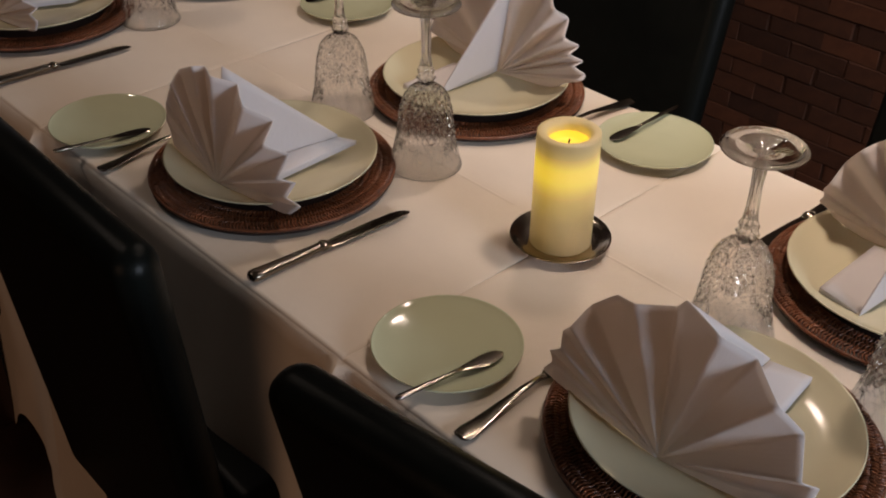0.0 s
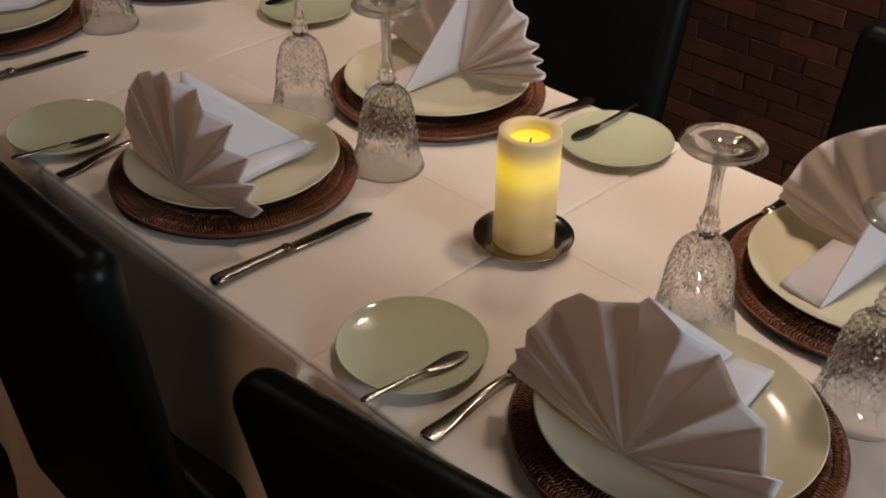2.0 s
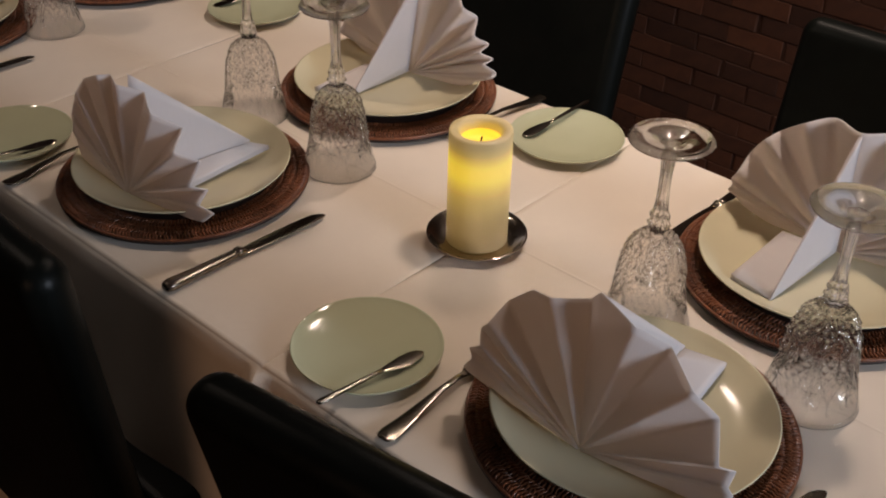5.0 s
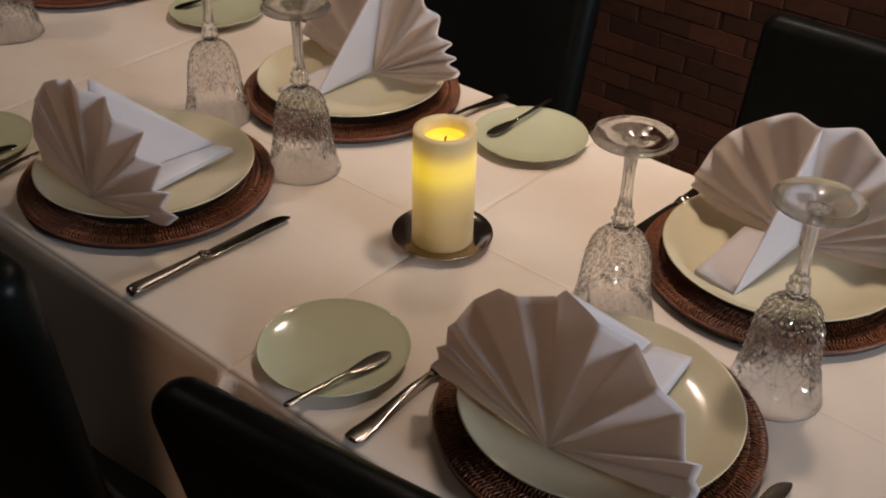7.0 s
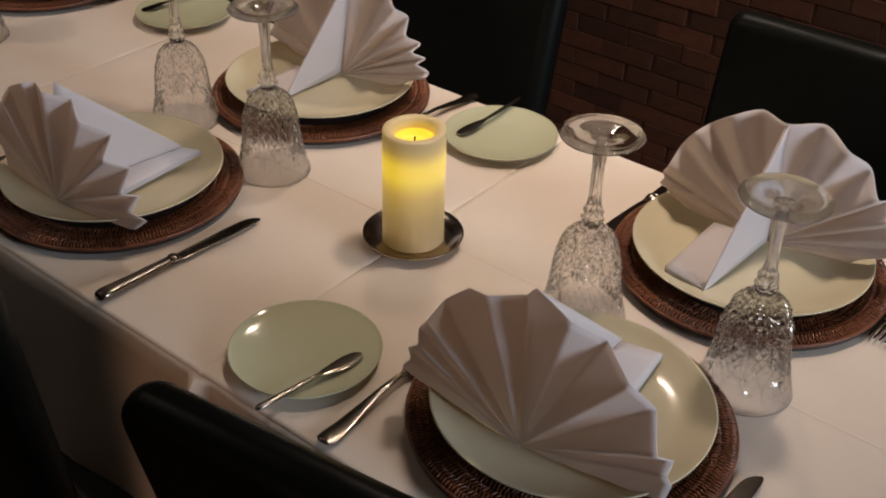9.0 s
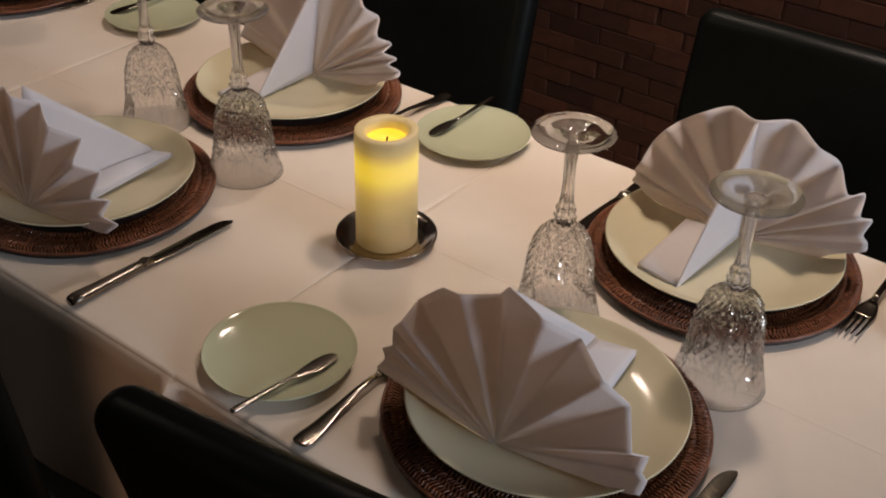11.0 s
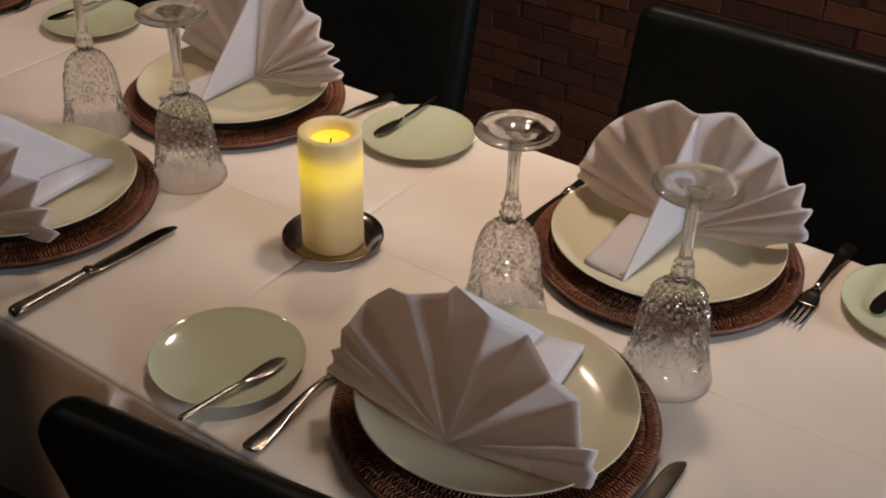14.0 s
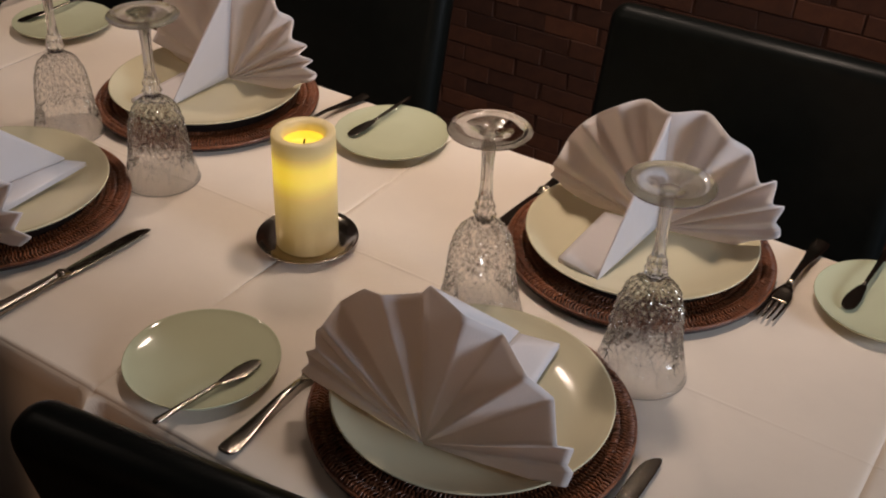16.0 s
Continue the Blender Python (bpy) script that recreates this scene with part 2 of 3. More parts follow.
tagged(part("wall_west", slab(0.2, 6.4, 2.8, at=(-3.1, -1.6, 1.4)), PLASTER), "dark plastered wall of the dining room", "wall", kind="structure")
tagged(part("wall_east", slab(0.2, 6.4, 2.8, at=(5.1, -1.6, 1.4)), PLASTER), "dark plastered wall of the dining room", "wall", kind="structure")
tagged(part("ceiling", slab(8.4, 6.4, 0.1, at=(1.0, -1.6, 2.85)), CEILING), "plain painted dining room ceiling", "ceiling", kind="structure")


# ---- tables and cloths ----
def tablecloth(x0, x1, hem, seed):
    """A square table's floor-length cloth: flat top, soft edges, hanging near and far sides with corner folds."""
    rnd = random.Random(seed)
    half, edge = 0.350, 0.006
    prof = []
    drop = TOP - hem
    for k in range(27):
        prof.append((-half, TOP - edge - (drop - edge) * (1 - k / 26), -1))
    for k in range(1, 7):
        a = math.pi / 2 * k / 6
        prof.append((-half + edge * (1 - math.cos(a)), TOP - edge + edge * math.sin(a), 0))
    for k in range(1, 44):
        prof.append((-half + edge + (2 * half - 2 * edge) * k / 44, TOP, 0))
        if k == 22:
            for dy, dz in ((0.0090, 0.0), (0.0105, 0.0002), (0.0120, 0.0011), (0.0130, 0.0002), (0.0142, 0.0)):
                prof.append((dy, TOP + dz, 0))
    for y, z, s in reversed(prof[:33]):
        prof.append((-y, z, -s))
    nx = 180
    ph = [rnd.uniform(0, 6.28) for _ in range(6)]
    bm = bmesh.new()
    grid = []
    for i in range(nx + 1):
        u = i / nx
        x = x0 + (x1 - x0) * (u - 0.85 * math.sin(math.tau * u) / math.tau)
        row = []
        for y, z, s in prof:
            d = max(0.0, TOP - z)
            out = 0.0
            if s:
                grow = min(1.0, d / 0.55)
                out = 0.004 + 0.045 * d + 0.05 * d * d
                for end, amp in ((x0, 0.95), (x1, 0.80)):
                    w = 0.012 + 0.26 * min(d, 0.25)
                    out += min(0.036, 0.7 * amp * d) * max(0.0, 1 - abs(x - end) / w)
                out += 0.011 * grow * (math.sin(x * 17 + ph[0] + d * 1.3) + 0.6 * math.sin(x * 31 + ph[1] - d))
                out += 0.003 * noise.noise((x * 9, d * 7, seed))
            dip = 0.0
            if not s:
                e = min(x - x0, x1 - x)
                dip = -0.0022 * math.exp(-e / 0.0035) + 0.0009 * noise.noise((x * 6, y * 6, seed + 3.1))
            if s:
                dip = -0.05 * d * (math.sin(x * 19 + ph[2]) + 0.5 * math.sin(x * 43 + ph[3])) * min(1.0, d / 0.5)
            row.append(bm.verts.new((x, y + (math.copysign(out, y) if s else 0), z + dip)))
        grid.append(row)
    for a, b in zip(grid, grid[1:]):
        for j in range(len(a) - 1):
            bm.faces.new((a[j], b[j], b[j + 1], a[j + 1]))
    finish(bm)
    ob = part("tablecloth", bm, CLOTH)
    return tagged(ob, "creased off-white linen tablecloth hanging almost to the floor", "tablecloth", "tablecloths along the tables")


def table(x0, x1):
    t = thing("table", "square restaurant table hidden under a linen cloth", "table", "tables pushed together")
    t.location = ((x0 + x1) / 2, 0, 0)
    part("tabletop", slab(x1 - x0 - 0.02, 0.67, 0.03, 0.004, 2, (0, 0, TOP - 0.0205)), DARKWOOD, t)
    for sx in (-1, 1):
        for sy in (-1, 1):
            part("leg", slab(0.045, 0.045, TOP - 0.036, 0.004, 2, (sx * 0.27, sy * 0.27, (TOP - 0.036) / 2)), DARKWOOD, t)


SEAM = -0.008
for k, hem in enumerate((0.05, 0.06, 0.05, 0.04, 0.05)):
    tablecloth(SEAM + 1.4 - 0.7 * (k + 1), SEAM + 1.4 - 0.7 * k, hem, k + 1)
    table(SEAM + 1.4 - 0.7 * (k + 1), SEAM + 1.4 - 0.7 * k)


# ---- chairs ----
def chair(x, y_top, yaw, facing, label, tilt=12):
    """Upholstered high chair. The middle of the backrest's top lies at (x, y_top); facing 1 looks to +y."""
    c = thing("dining_chair", label, "chair", "chairs along the tables")
    W, H, T = 0.475, 0.66, 0.055
    # backrest, in local axes: top edge over the origin, leaning
    bm = slab(W, T, H, 0.0265, 6)
    for v in bm.verts:
        v.co.y += 0.012 * math.cos(v.co.x / W * math.pi) * (1 if v.co.y > 0 else 0.6) - 0.01
        v.co.z += 0.006 * math.cos(v.co.x / W * math.pi)
    m = Matrix.Translation((0, 0.0, 0.90)) @ Matrix.Rotation(radians(tilt), 4, "X") @ Matrix.Translation((0, 0, -H / 2))
    bm.transform(m)
    backrest = part("backrest", bm, LEATHER, c)
    bm = slab(W - 0.03, 0.40, 0.10, 0.028, 4, (0, 0.275, 0.42))
    part("seat", bm, LEATHER, c)
    for sx in (-1, 1):
        for sy in (0.085, 0.43):
            part("leg", slab(0.038, 0.038, 0.375, 0.003, 2, (sx * (W / 2 - 0.04), sy, 0.1875)), DARKWOOD, c)
    c.matrix_world = pose(x, y_top, 0, 0, 0, yaw + (0 if facing > 0 else 180))
    return c


BLACK = "black leather dining chair with a high padded back"
chair(-0.352, -0.495, -1.5, 1, BLACK, 6)
chair(0.333, -0.464, 8, 1, BLACK + " turned slightly")
chair(-1.22, -0.50, 0, 1, BLACK)
chair(0.334, 0.612, 1.5, -1, "black leather dining chair pushed in before a brick wall")
chair(-0.425, 0.600, 0, -1, "black leather dining chair pushed in before a brick wall")
chair(-1.14, 0.600, 0, -1, "black leather dining chair pushed in before a brick wall")


# ---- tableware ----
def charger_parts(c):
    prof = [(0, 0.0164), (0.098, 0.0164), (0.110, 0.0125), (0.124, 0.0085), (0.138, 0.0100), (0.152, 0.0120), (0.162, 0.0115), (0.1645, 0.0095), (0.1635, 0.0070), (0.155, 0.0050), (0.134, 0.0040), (0.124, 0.0), (0, 0.0)]
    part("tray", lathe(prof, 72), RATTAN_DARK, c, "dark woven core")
    rnd = random.Random(5)
    bm = bmesh.new()
    rings = [(0.1215, 0.0100, 0.0085), (0.1295, 0.0098, 0.0090), (0.1375, 0.0112, 0.0090), (0.1450, 0.0126, 0.0090), (0.1525, 0.0134, 0.0090), (0.1595, 0.0128, 0.0085)]
    verts, faces = [], []
    for k, (r, z, ln) in enumerate(rings):
        n = int(math.tau * r / 0.0043)
        for i in range(n):
            a = math.tau * (i + 0.5 * (k % 2) + rnd.uniform(-0.12, 0.12)) / n
            m = Matrix.Rotation(a, 4, "Z") @ Matrix.Translation((r, 0, z + rnd.uniform(-0.0004, 0.0004))) @ Matrix.Rotation(radians((4, -4, -10, -8, 0, 14)[k]), 4, "Y") @ Matrix.Rotation(radians(rnd.uniform(10, 24) * (1 if k % 2 else -1)), 4, "Z")
            b = len(verts)
            L, w, h = ln / 2 + 0.0006, 0.0013, 0.0016
            for x, s in ((-L, 0.45), (-L * 0.4, 1), (L * 0.4, 1), (L, 0.45)):
                lift = 0.0012 * (1 - (x / L) ** 2)
                for yy, zz in ((-w * s, -h * s), (w * s, -h * s), (w * s * 0.7, h * s), (-w * s * 0.7, h * s)):
                    verts.append(m @ Vector((x, yy, zz + lift)))
            for q in range(3):
                o = b + 4 * q
                for e in range(4):
                    faces.append((o + e, o + (e + 1) % 4, o + 4 + (e + 1) % 4, o + 4 + e))
    me = bpy.data.meshes.new("weave")
    me.from_pydata(verts, [], faces)
    me.polygons.foreach_set("use_smooth", [True] * len(faces))
    me.materials.append(RATTAN)
    ob = new("weave", me)
    ob.parent = c
    tagged(ob, "reddish brown woven rattan strands", kind="stuff")
    # The lower coil is coloured near-black for the shade under the rim.
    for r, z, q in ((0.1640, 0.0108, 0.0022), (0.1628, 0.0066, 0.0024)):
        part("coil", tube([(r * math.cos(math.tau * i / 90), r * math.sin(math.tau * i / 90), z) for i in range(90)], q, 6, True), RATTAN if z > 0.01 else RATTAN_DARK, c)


def build_charger():
    c = thing("charger_plate", "round dark brown woven rattan charger lying on the tablecloth", "charger", "place settings")
    charger_parts(c)
    return c


def plate(name, radius, height, foot, material, label, category):
    R = radius
    prof = [(0, 0.0045), (R * 0.45, 0.0045), (R * 0.66, 0.006), (R * 0.82, 0.0095), (R * 0.93, height * 0.78), (R * 0.985, height - 0.0008), (R, height), (R * 1.003, height - 0.0012), (R * 0.985, height - 0.0035), (R * 0.90, height * 0.55), (R * 0.76, 0.0042), (R * 0.62, 0.0022), (foot + 0.002, 0.0018), (foot + 0.001, 0.0), (foot - 0.002, 0.0), (foot - 0.003, 0.0018), (0, 0.0018)]
    ob = part(name, lathe(prof, 96), material)
    return tagged(ob, label, category, "place settings")


def build_goblet():
    g = thing("crystal_goblet", "upturned cut crystal goblet standing on its rim", "glass", "crystal goblets")
    tri = lambda v: abs((v % 1.0) * 2 - 1)

    def bowl_r(z):
        pts = ((0, 0.0505), (0.004, 0.0496), (0.014, 0.0468), (0.028, 0.0436), (0.045, 0.0410), (0.066, 0.0390), (0.086, 0.0364), (0.100, 0.0328), (0.110, 0.0272), (0.1175, 0.0180), (0.122, 0.0100))
        for (a, ra), (b, rb) in zip(pts, pts[1:]):
            if z <= b:
                f = (z - a) / (b - a)
                return ra + (rb - ra) * f
        return pts[-1][1]

    def cut(a, z):
        """Cut pattern: pointed arches of small diamonds, stars between them, plain at the rim."""
        if z < 0.016 or z > 0.118:
            return 0.0
        k = a / math.tau * 6
        s = (k % 1.0) - 0.5
        arch = 0.5 * math.sin(min(1.0, max(0.0, (z - 0.030) / 0.075)) * math.pi) ** 0.7
        edge = abs(abs(s) - arch * 0.80)
        d = 0.0
        if abs(s) < arch * 0.74 and z > 0.034:
            u, v = a / math.tau * 24, (z - 0.03) / 0.0140
            d -= 0.0030 * max(tri(u + v), tri(u - v))
        elif z > 0.085:
            u, v = a / math.tau * 24, (z - 0.03) / 0.0140
            d -= 0.0026 * max(tri(u + v), tri(u - v))
        elif z > 0.020:
            q = (((k + 0.5) % 1.0) - 0.5) / 0.30
            hgt = (z - 0.036) / 0.022
            ang = math.atan2(hgt, q + 1e-6)
            rad = math.hypot(q, hgt)
            if rad < 1:
                d -= 0.0042 * (tri(ang / math.tau * 8) ** 1.5) * (1 - rad * 0.4)
        if edge < 0.07:
            d -= 0.0026 * (1 - edge / 0.07)
        return d

    zs = [i * 0.0015 for i in range(82)] + [0.122]
    outer = [(bowl_r(z), z) for z in zs]
    n = 240
    bm = bmesh.new()
    rings = []
    walls = [(r, z, True) for r, z in outer[::-1]] + [(outer[0][0] - 0.0022, 0.0002, False), (outer[3][0] - 0.0026, outer[3][1], False)]
    for r, z, carved in walls:
        ring = []
        for i in range(n):
            a = math.tau * i / n
            q = r + (cut(a, z) if carved else 0.0)
            ring.append(bm.verts.new((q * math.cos(a), q * math.sin(a), z)))
        rings.append(ring)
    tip = bm.verts.new((0, 0, 0.122))
    for i in range(n):
        bm.faces.new((tip, rings[0][i], rings[0][(i + 1) % n]))
    rad = lambda v: math.hypot(v.co.x, v.co.y)
    for a, b in zip(rings, rings[1:]):
        for i in range(n):
            p, q, u, v = a[i], b[i], b[(i + 1) % n], a[(i + 1) % n]
            if rad(p) + rad(u) < rad(q) + rad(v):
                bm.faces.new((p, q, u))
                bm.faces.new((p, u, v))
            else:
                bm.faces.new((p, q, v))
                bm.faces.new((q, u, v))
    finish(bm)
    for fc in bm.faces:
        c = fc.calc_center_median()
        fc.smooth = c.z < 0.016
    part("bowl", bm, CUT_CRYSTAL, g, "diamond-cut crystal bowl")
    facet = lambda a, z: 0.0007 * math.cos(6 * a) if z > 0.147 else 0.0012 * math.cos(8 * a)
    stem = [(0, 0.1225), (0.0098, 0.1225), (0.0085, 0.1247), (0.0118, 0.1287), (0.0120, 0.1312), (0.0088, 0.1352), (0.0105, 0.1392), (0.0100, 0.1422), (0.0072, 0.1467), (0.0062, 0.1590), (0.0058, 0.1740), (0.0060, 0.1940), (0.0070, 0.2090), (0.0090, 0.2190), (0.0120, 0.2240), (0, 0.2240)]
    part("stem", lathe(stem, 48, facet), CRYSTAL, g, "faceted crystal stem")
    foot = [(0.0000, 0.2242), (0.0129, 0.2242), (0.0206, 0.2262), (0.0330, 0.2288), (0.0438, 0.2302), (0.0449, 0.2316), (0.0438, 0.2330), (0.0309, 0.2322), (0.0144, 0.2306), (0.0118, 0.2280), (0.0000, 0.2276)]
    part("foot", lathe(foot, 72), CRYSTAL, g, "clear round crystal foot")
    return g


def build_knife():
    k = thing("table_knife", "polished steel table knife lying on the tablecloth", "knife", "table cutlery")
    h = [(0.0, 0.0055, 0.0040), (0.003, 0.0085, 0.0055), (0.010, 0.0098, 0.0062), (0.020, 0.0092, 0.0058), (0.05, 0.0078, 0.0050), (0.085, 0.0068, 0.0046), (0.098, 0.0062, 0.0044), (0.103, 0.0060, 0.0042)]
    part("handle", loft([(y, 0, 0.0066, w, t) for y, w, t in h], 14), STEEL, k)
    part("bolster", loft([(0.1025, 0, 0.0066, 0.0072, 0.0050), (0.105, 0, 0.0066, 0.0080, 0.0056), (0.1085, 0, 0.0066, 0.0078, 0.0054), (0.113, 0, 0.0064, 0.0072, 0.0030), (0.116, 0, 0.006, 0.0078, 0.0016)], 14), STEEL, k)
    b = [(0.114, 0.0, 0.0078), (0.13, 0.0004, 0.0088), (0.16, 0.0008, 0.0094), (0.19, 0.0010, 0.0096), (0.215, 0.0014, 0.0090), (0.226, 0.0024, 0.0076), (0.233, 0.0042, 0.0050), (0.2365, 0.0060, 0.0018)]
    part("blade", loft([(y, x, 0.0050, w, 0.0010) for y, x, w in b], 10, smooth=False), STEEL, k)
    return k


def build_fork():
    f = thing("table_fork", "polished steel table fork lying on the tablecloth", "fork", "table cutlery")
    h = [(0.0, 0.0060, 0.0045), (0.003, 0.0098, 0.0040), (0.012, 0.0112, 0.0032), (0.03, 0.0095, 0.0035), (0.06, 0.0062, 0.0075), (0.09, 0.0042, 0.0105), (0.115, 0.0036, 0.0100), (0.128, 0.0046, 0.0075)]
    part("handle", loft([(y, 0, z, w, 0.0014) for y, w, z in h], 12), STEEL, f)
    head = part("head", loft([(0.127, 0, 0.0077, 0.0046, 0.0014), (0.135, 0, 0.0056, 0.0092, 0.0013), (0.145, 0, 0.0036, 0.0118, 0.0012), (0.155, 0, 0.0025, 0.0124, 0.0011), (0.158, 0, 0.0024, 0.0122, 0.0009)], 12), STEEL, f)
    for s in (-1.5, -0.5, 0.5, 1.5):
        x = s * 0.0066
        part("tine", loft([(0.156, x, 0.0024, 0.0023, 0.0010), (0.17, x, 0.0022, 0.0019, 0.0010), (0.19, x * 0.98, 0.0036, 0.0016, 0.0009), (0.203, x * 0.96, 0.0062, 0.0012, 0.0007), (0.206, x * 0.95, 0.0070, 0.0004, 0.0003)], 8), STEEL, head)
    return f


def build_spreader():
    s = thing("butter_knife", "small steel butter knife laid across a bread plate", "knife", "butter knives")
    h = [(0.0, 0.0022, 0.0016), (0.004, 0.0040, 0.0019), (0.03, 0.0036, 0.0018), (0.06, 0.0030, 0.0017), (0.078, 0.0026, 0.0018), (0.086, 0.0034, 0.0014)]
    part("handle", loft([(y, 0, 0, w, t) for y, w, t in h], 12), STEEL, s)
    b = [(0.085, 0.0, 0.0034), (0.090, 0.0006, 0.0052), (0.098, 0.0012, 0.0068), (0.115, 0.0018, 0.0094), (0.128, 0.0018, 0.0090), (0.136, 0.0018, 0.0068), (0.1405, 0.0020, 0.0022)]
    part("blade", loft([(y, x, 0, w, 0.0009) for y, x, w in b], 10, smooth=False), STEEL, s)
    return s


def patch(bm, c00, c10, c01, c11, n=8, bulge=0.0):
    """A softly bowed four-cornered piece of cloth."""
    grid = []
    for i in range(n + 1):
        u = i / n
        line = []
        for j in range(n + 1):
            v = j / n
            p = Vector(c00).lerp(Vector(c10), u).lerp(Vector(c01).lerp(Vector(c11), u), v)
            p.z += bulge * math.sin(math.pi * u) * math.sin(math.pi * v)
            line.append(bm.verts.new(p))
        grid.append(line)
    for a, b in zip(grid, grid[1:]):
        for j in range(n):
            bm.faces.new((a[j], b[j], b[j + 1], a[j + 1]))


def napkin(folds, lean, seed, soft, fin_top, fin_tip, flap_side, flap_corner):
    """A fan-folded napkin standing on its pleats. folds: angle in degrees, length and forward offset of each crease's outer end.
    soft rounds the pleats. Behind the fan stands a fin of doubled cloth (fin_top: angle and length), held by a flap on the plate."""
    whole = thing("fan_napkin", "white linen napkin folded into a standing fan on a plate", "napkin", "fan-folded napkins")

    def sewn(name, bm):
        ob = part(name, finish(bm), LINEN, whole)
        mod = ob.modifiers.new("thickness", "SOLIDIFY")
        mod.thickness, mod.offset = 0.0012, 0

    bm = bmesh.new()
    lean = radians(lean)
    up, front = Vector((0, math.sin(lean), math.cos(lean))), Vector((0, -math.cos(lean), math.sin(lean)))
    ends = [Vector((r * math.cos(radians(a)), r * math.sin(radians(a)), k)) for a, r, k in folds]
    NR, NS = 18, 8
    cols = []
    for k in range(len(ends) - 1):
        p0, p1, p2, p3 = ends[max(k - 1, 0)], ends[k], ends[k + 1], ends[min(k + 2, len(ends) - 1)]
        for s in range(NS):
            f = s / NS
            line = p1.lerp(p2, f)
            curve = 0.5 * (2 * p1 + (p2 - p0) * f + (2 * p0 - 5 * p1 + 4 * p2 - p3) * f * f + (3 * p1 - p0 - 3 * p2 + p3) * f ** 3)
            cols.append(line.lerp(curve, soft))
    cols.append(ends[-1])
    rows = []
    for c, e in enumerate(cols):
        col = []
        for j in range(NR + 1):
            f = j / NR
            x, z = e.x * (f + 0.012), e.y * (f + 0.012)
            off = e.z * f ** (1.0 - 0.25 * soft) + 0.0016 * noise.noise((x * 30, z * 30, seed)) + 0.003 * f * noise.noise((c * 0.09, f * 1.6, seed + 9))
            p = Vector((x, 0, 0)) + up * z + front * off
            p.z = max(p.z, 0.014 * max(0.0, abs(x) - 0.09) / 0.05) + 0.0009
            col.append(bm.verts.new(p))
        rows.append(col)
    for a, b in zip(rows, rows[1:]):
        for j in range(NR):
            bm.faces.new((a[j], b[j], b[j + 1], a[j + 1]))
    sewn("fan", bm)
    # fin: two leaves that meet along the sloping edge
    a, r = radians(fin_top[0]), fin_top[1]
    top = Vector((r * math.cos(a), 0, 0)) + up * (r * math.sin(a)) - front * 0.011
    tip = Vector(fin_tip)
    foot = Vector((0.0, 0.008, 0.006))
    bm = bmesh.new()
    for gap in (0.0, 0.0022):
        shift = Vector((-gap, gap * 0.4, 0))
        patch(bm, foot + shift, tip + Vector((0, 0, -0.0015)) + shift * 0.3, top + shift, tip + shift * 0.3, 10)
    sewn("fin", bm)
    # folded flap under the fin, three leaves thick
    bm = bmesh.new()
    for lift in (0.0, 0.0028, 0.0056):
        z = Vector((0, 0, lift))
        patch(bm, foot + Vector((0.003, 0.006, 0)) + z, tip + Vector((0.001, -0.002, -min(0.004, tip.z - 0.003))) + z * 0.4, Vector(flap_side) + z, Vector(flap_corner) + z * 0.9, 7, 0.002)
    sewn("flap", bm)
    return whole


def on(ob, x, y, z=TOP, rz=0.0, rx=0.0):
    ob.matrix_world = pose(x, y, z, rx, 0, rz)
    return ob


def spare(master):
    """Hands out the master first, then copies of it."""
    used = []

    def give(x, y, z=TOP, rz=0.0, rx=0.0):
        if not used:
            used.append(1)
            return on(master, x, y, z, rz, rx)
        return copy_thing(master, pose(x, y, z, rx, 0, rz))
    return give


charger = spare(build_charger())
dinner = spare(plate("dinner_plate", 0.1418, 0.0215, 0.075, CREAM, "cream glazed dinner plate resting on a rattan charger", "plate"))
bread = spare(plate("bread_plate", 0.0824, 0.0140, 0.042, MINT, "pale mint green glazed bread plate on the tablecloth", "plate"))
goblet = spare(build_goblet())
knife = spare(build_knife())
fork = spare(build_fork())
spreader = spare(build_spreader())

CLOTH_TOP = TOP + 0.0012
SETTINGS = [(-0.3755, -0.1735, 20), (0.3335, -0.1600, 75), (-0.3635, 0.1995, 130), (0.3460, 0.2085, 190), (-1.083, -0.165, 250), (-1.075, 0.200, 310)]
for x, y, turn in SETTINGS:
    charger(x, y, CLOTH_TOP, turn)
    dinner(x, y - 0.001, CLOTH_TOP + 0.0166, turn)
for x, y in ((-0.635, -0.277), (0.060, -0.259), (-0.074, 0.270), (0.629, 0.278), (-0.757, 0.262)):
    bread(x, y, CLOTH_TOP)
for x, y, rz in ((-0.943, -0.024, 10), (-0.459, 0.014, 33), (-0.257, -0.003, 0), (0.243, -0.001, 20), (0.441, 0.009, 47)):
    goblet(x, y, CLOTH_TOP, rz)
for x, y, rz in ((-0.186, -0.345, -2.0), (-0.873, -0.350, -3.0), (0.512, -0.345, 0), (0.183, 0.372, 178)):
    knife(x, y, CLOTH_TOP, rz)
for x, y, rz in ((0.168, -0.345, 1.5), (-0.530, -0.350, 4), (0.525, 0.374, 179), (-0.186, 0.358, 176), (-0.905, 0.380, 178)):
    fork(x, y, CLOTH_TOP, rz)
for x, y, z, rz, rx in ((0.098, -0.365, 0.0200, -4, -4.2), (-0.589, -0.383, 0.0200, -4, -4.2), (-0.109, 0.366, 0.0200, 177, -4.2), (0.603, 0.376, 0.0200, 177, -4.2), (-0.792, 0.350, 0.0200, 172, -4.2)):
    spreader(x, y, CLOTH_TOP + z, rz, rx)

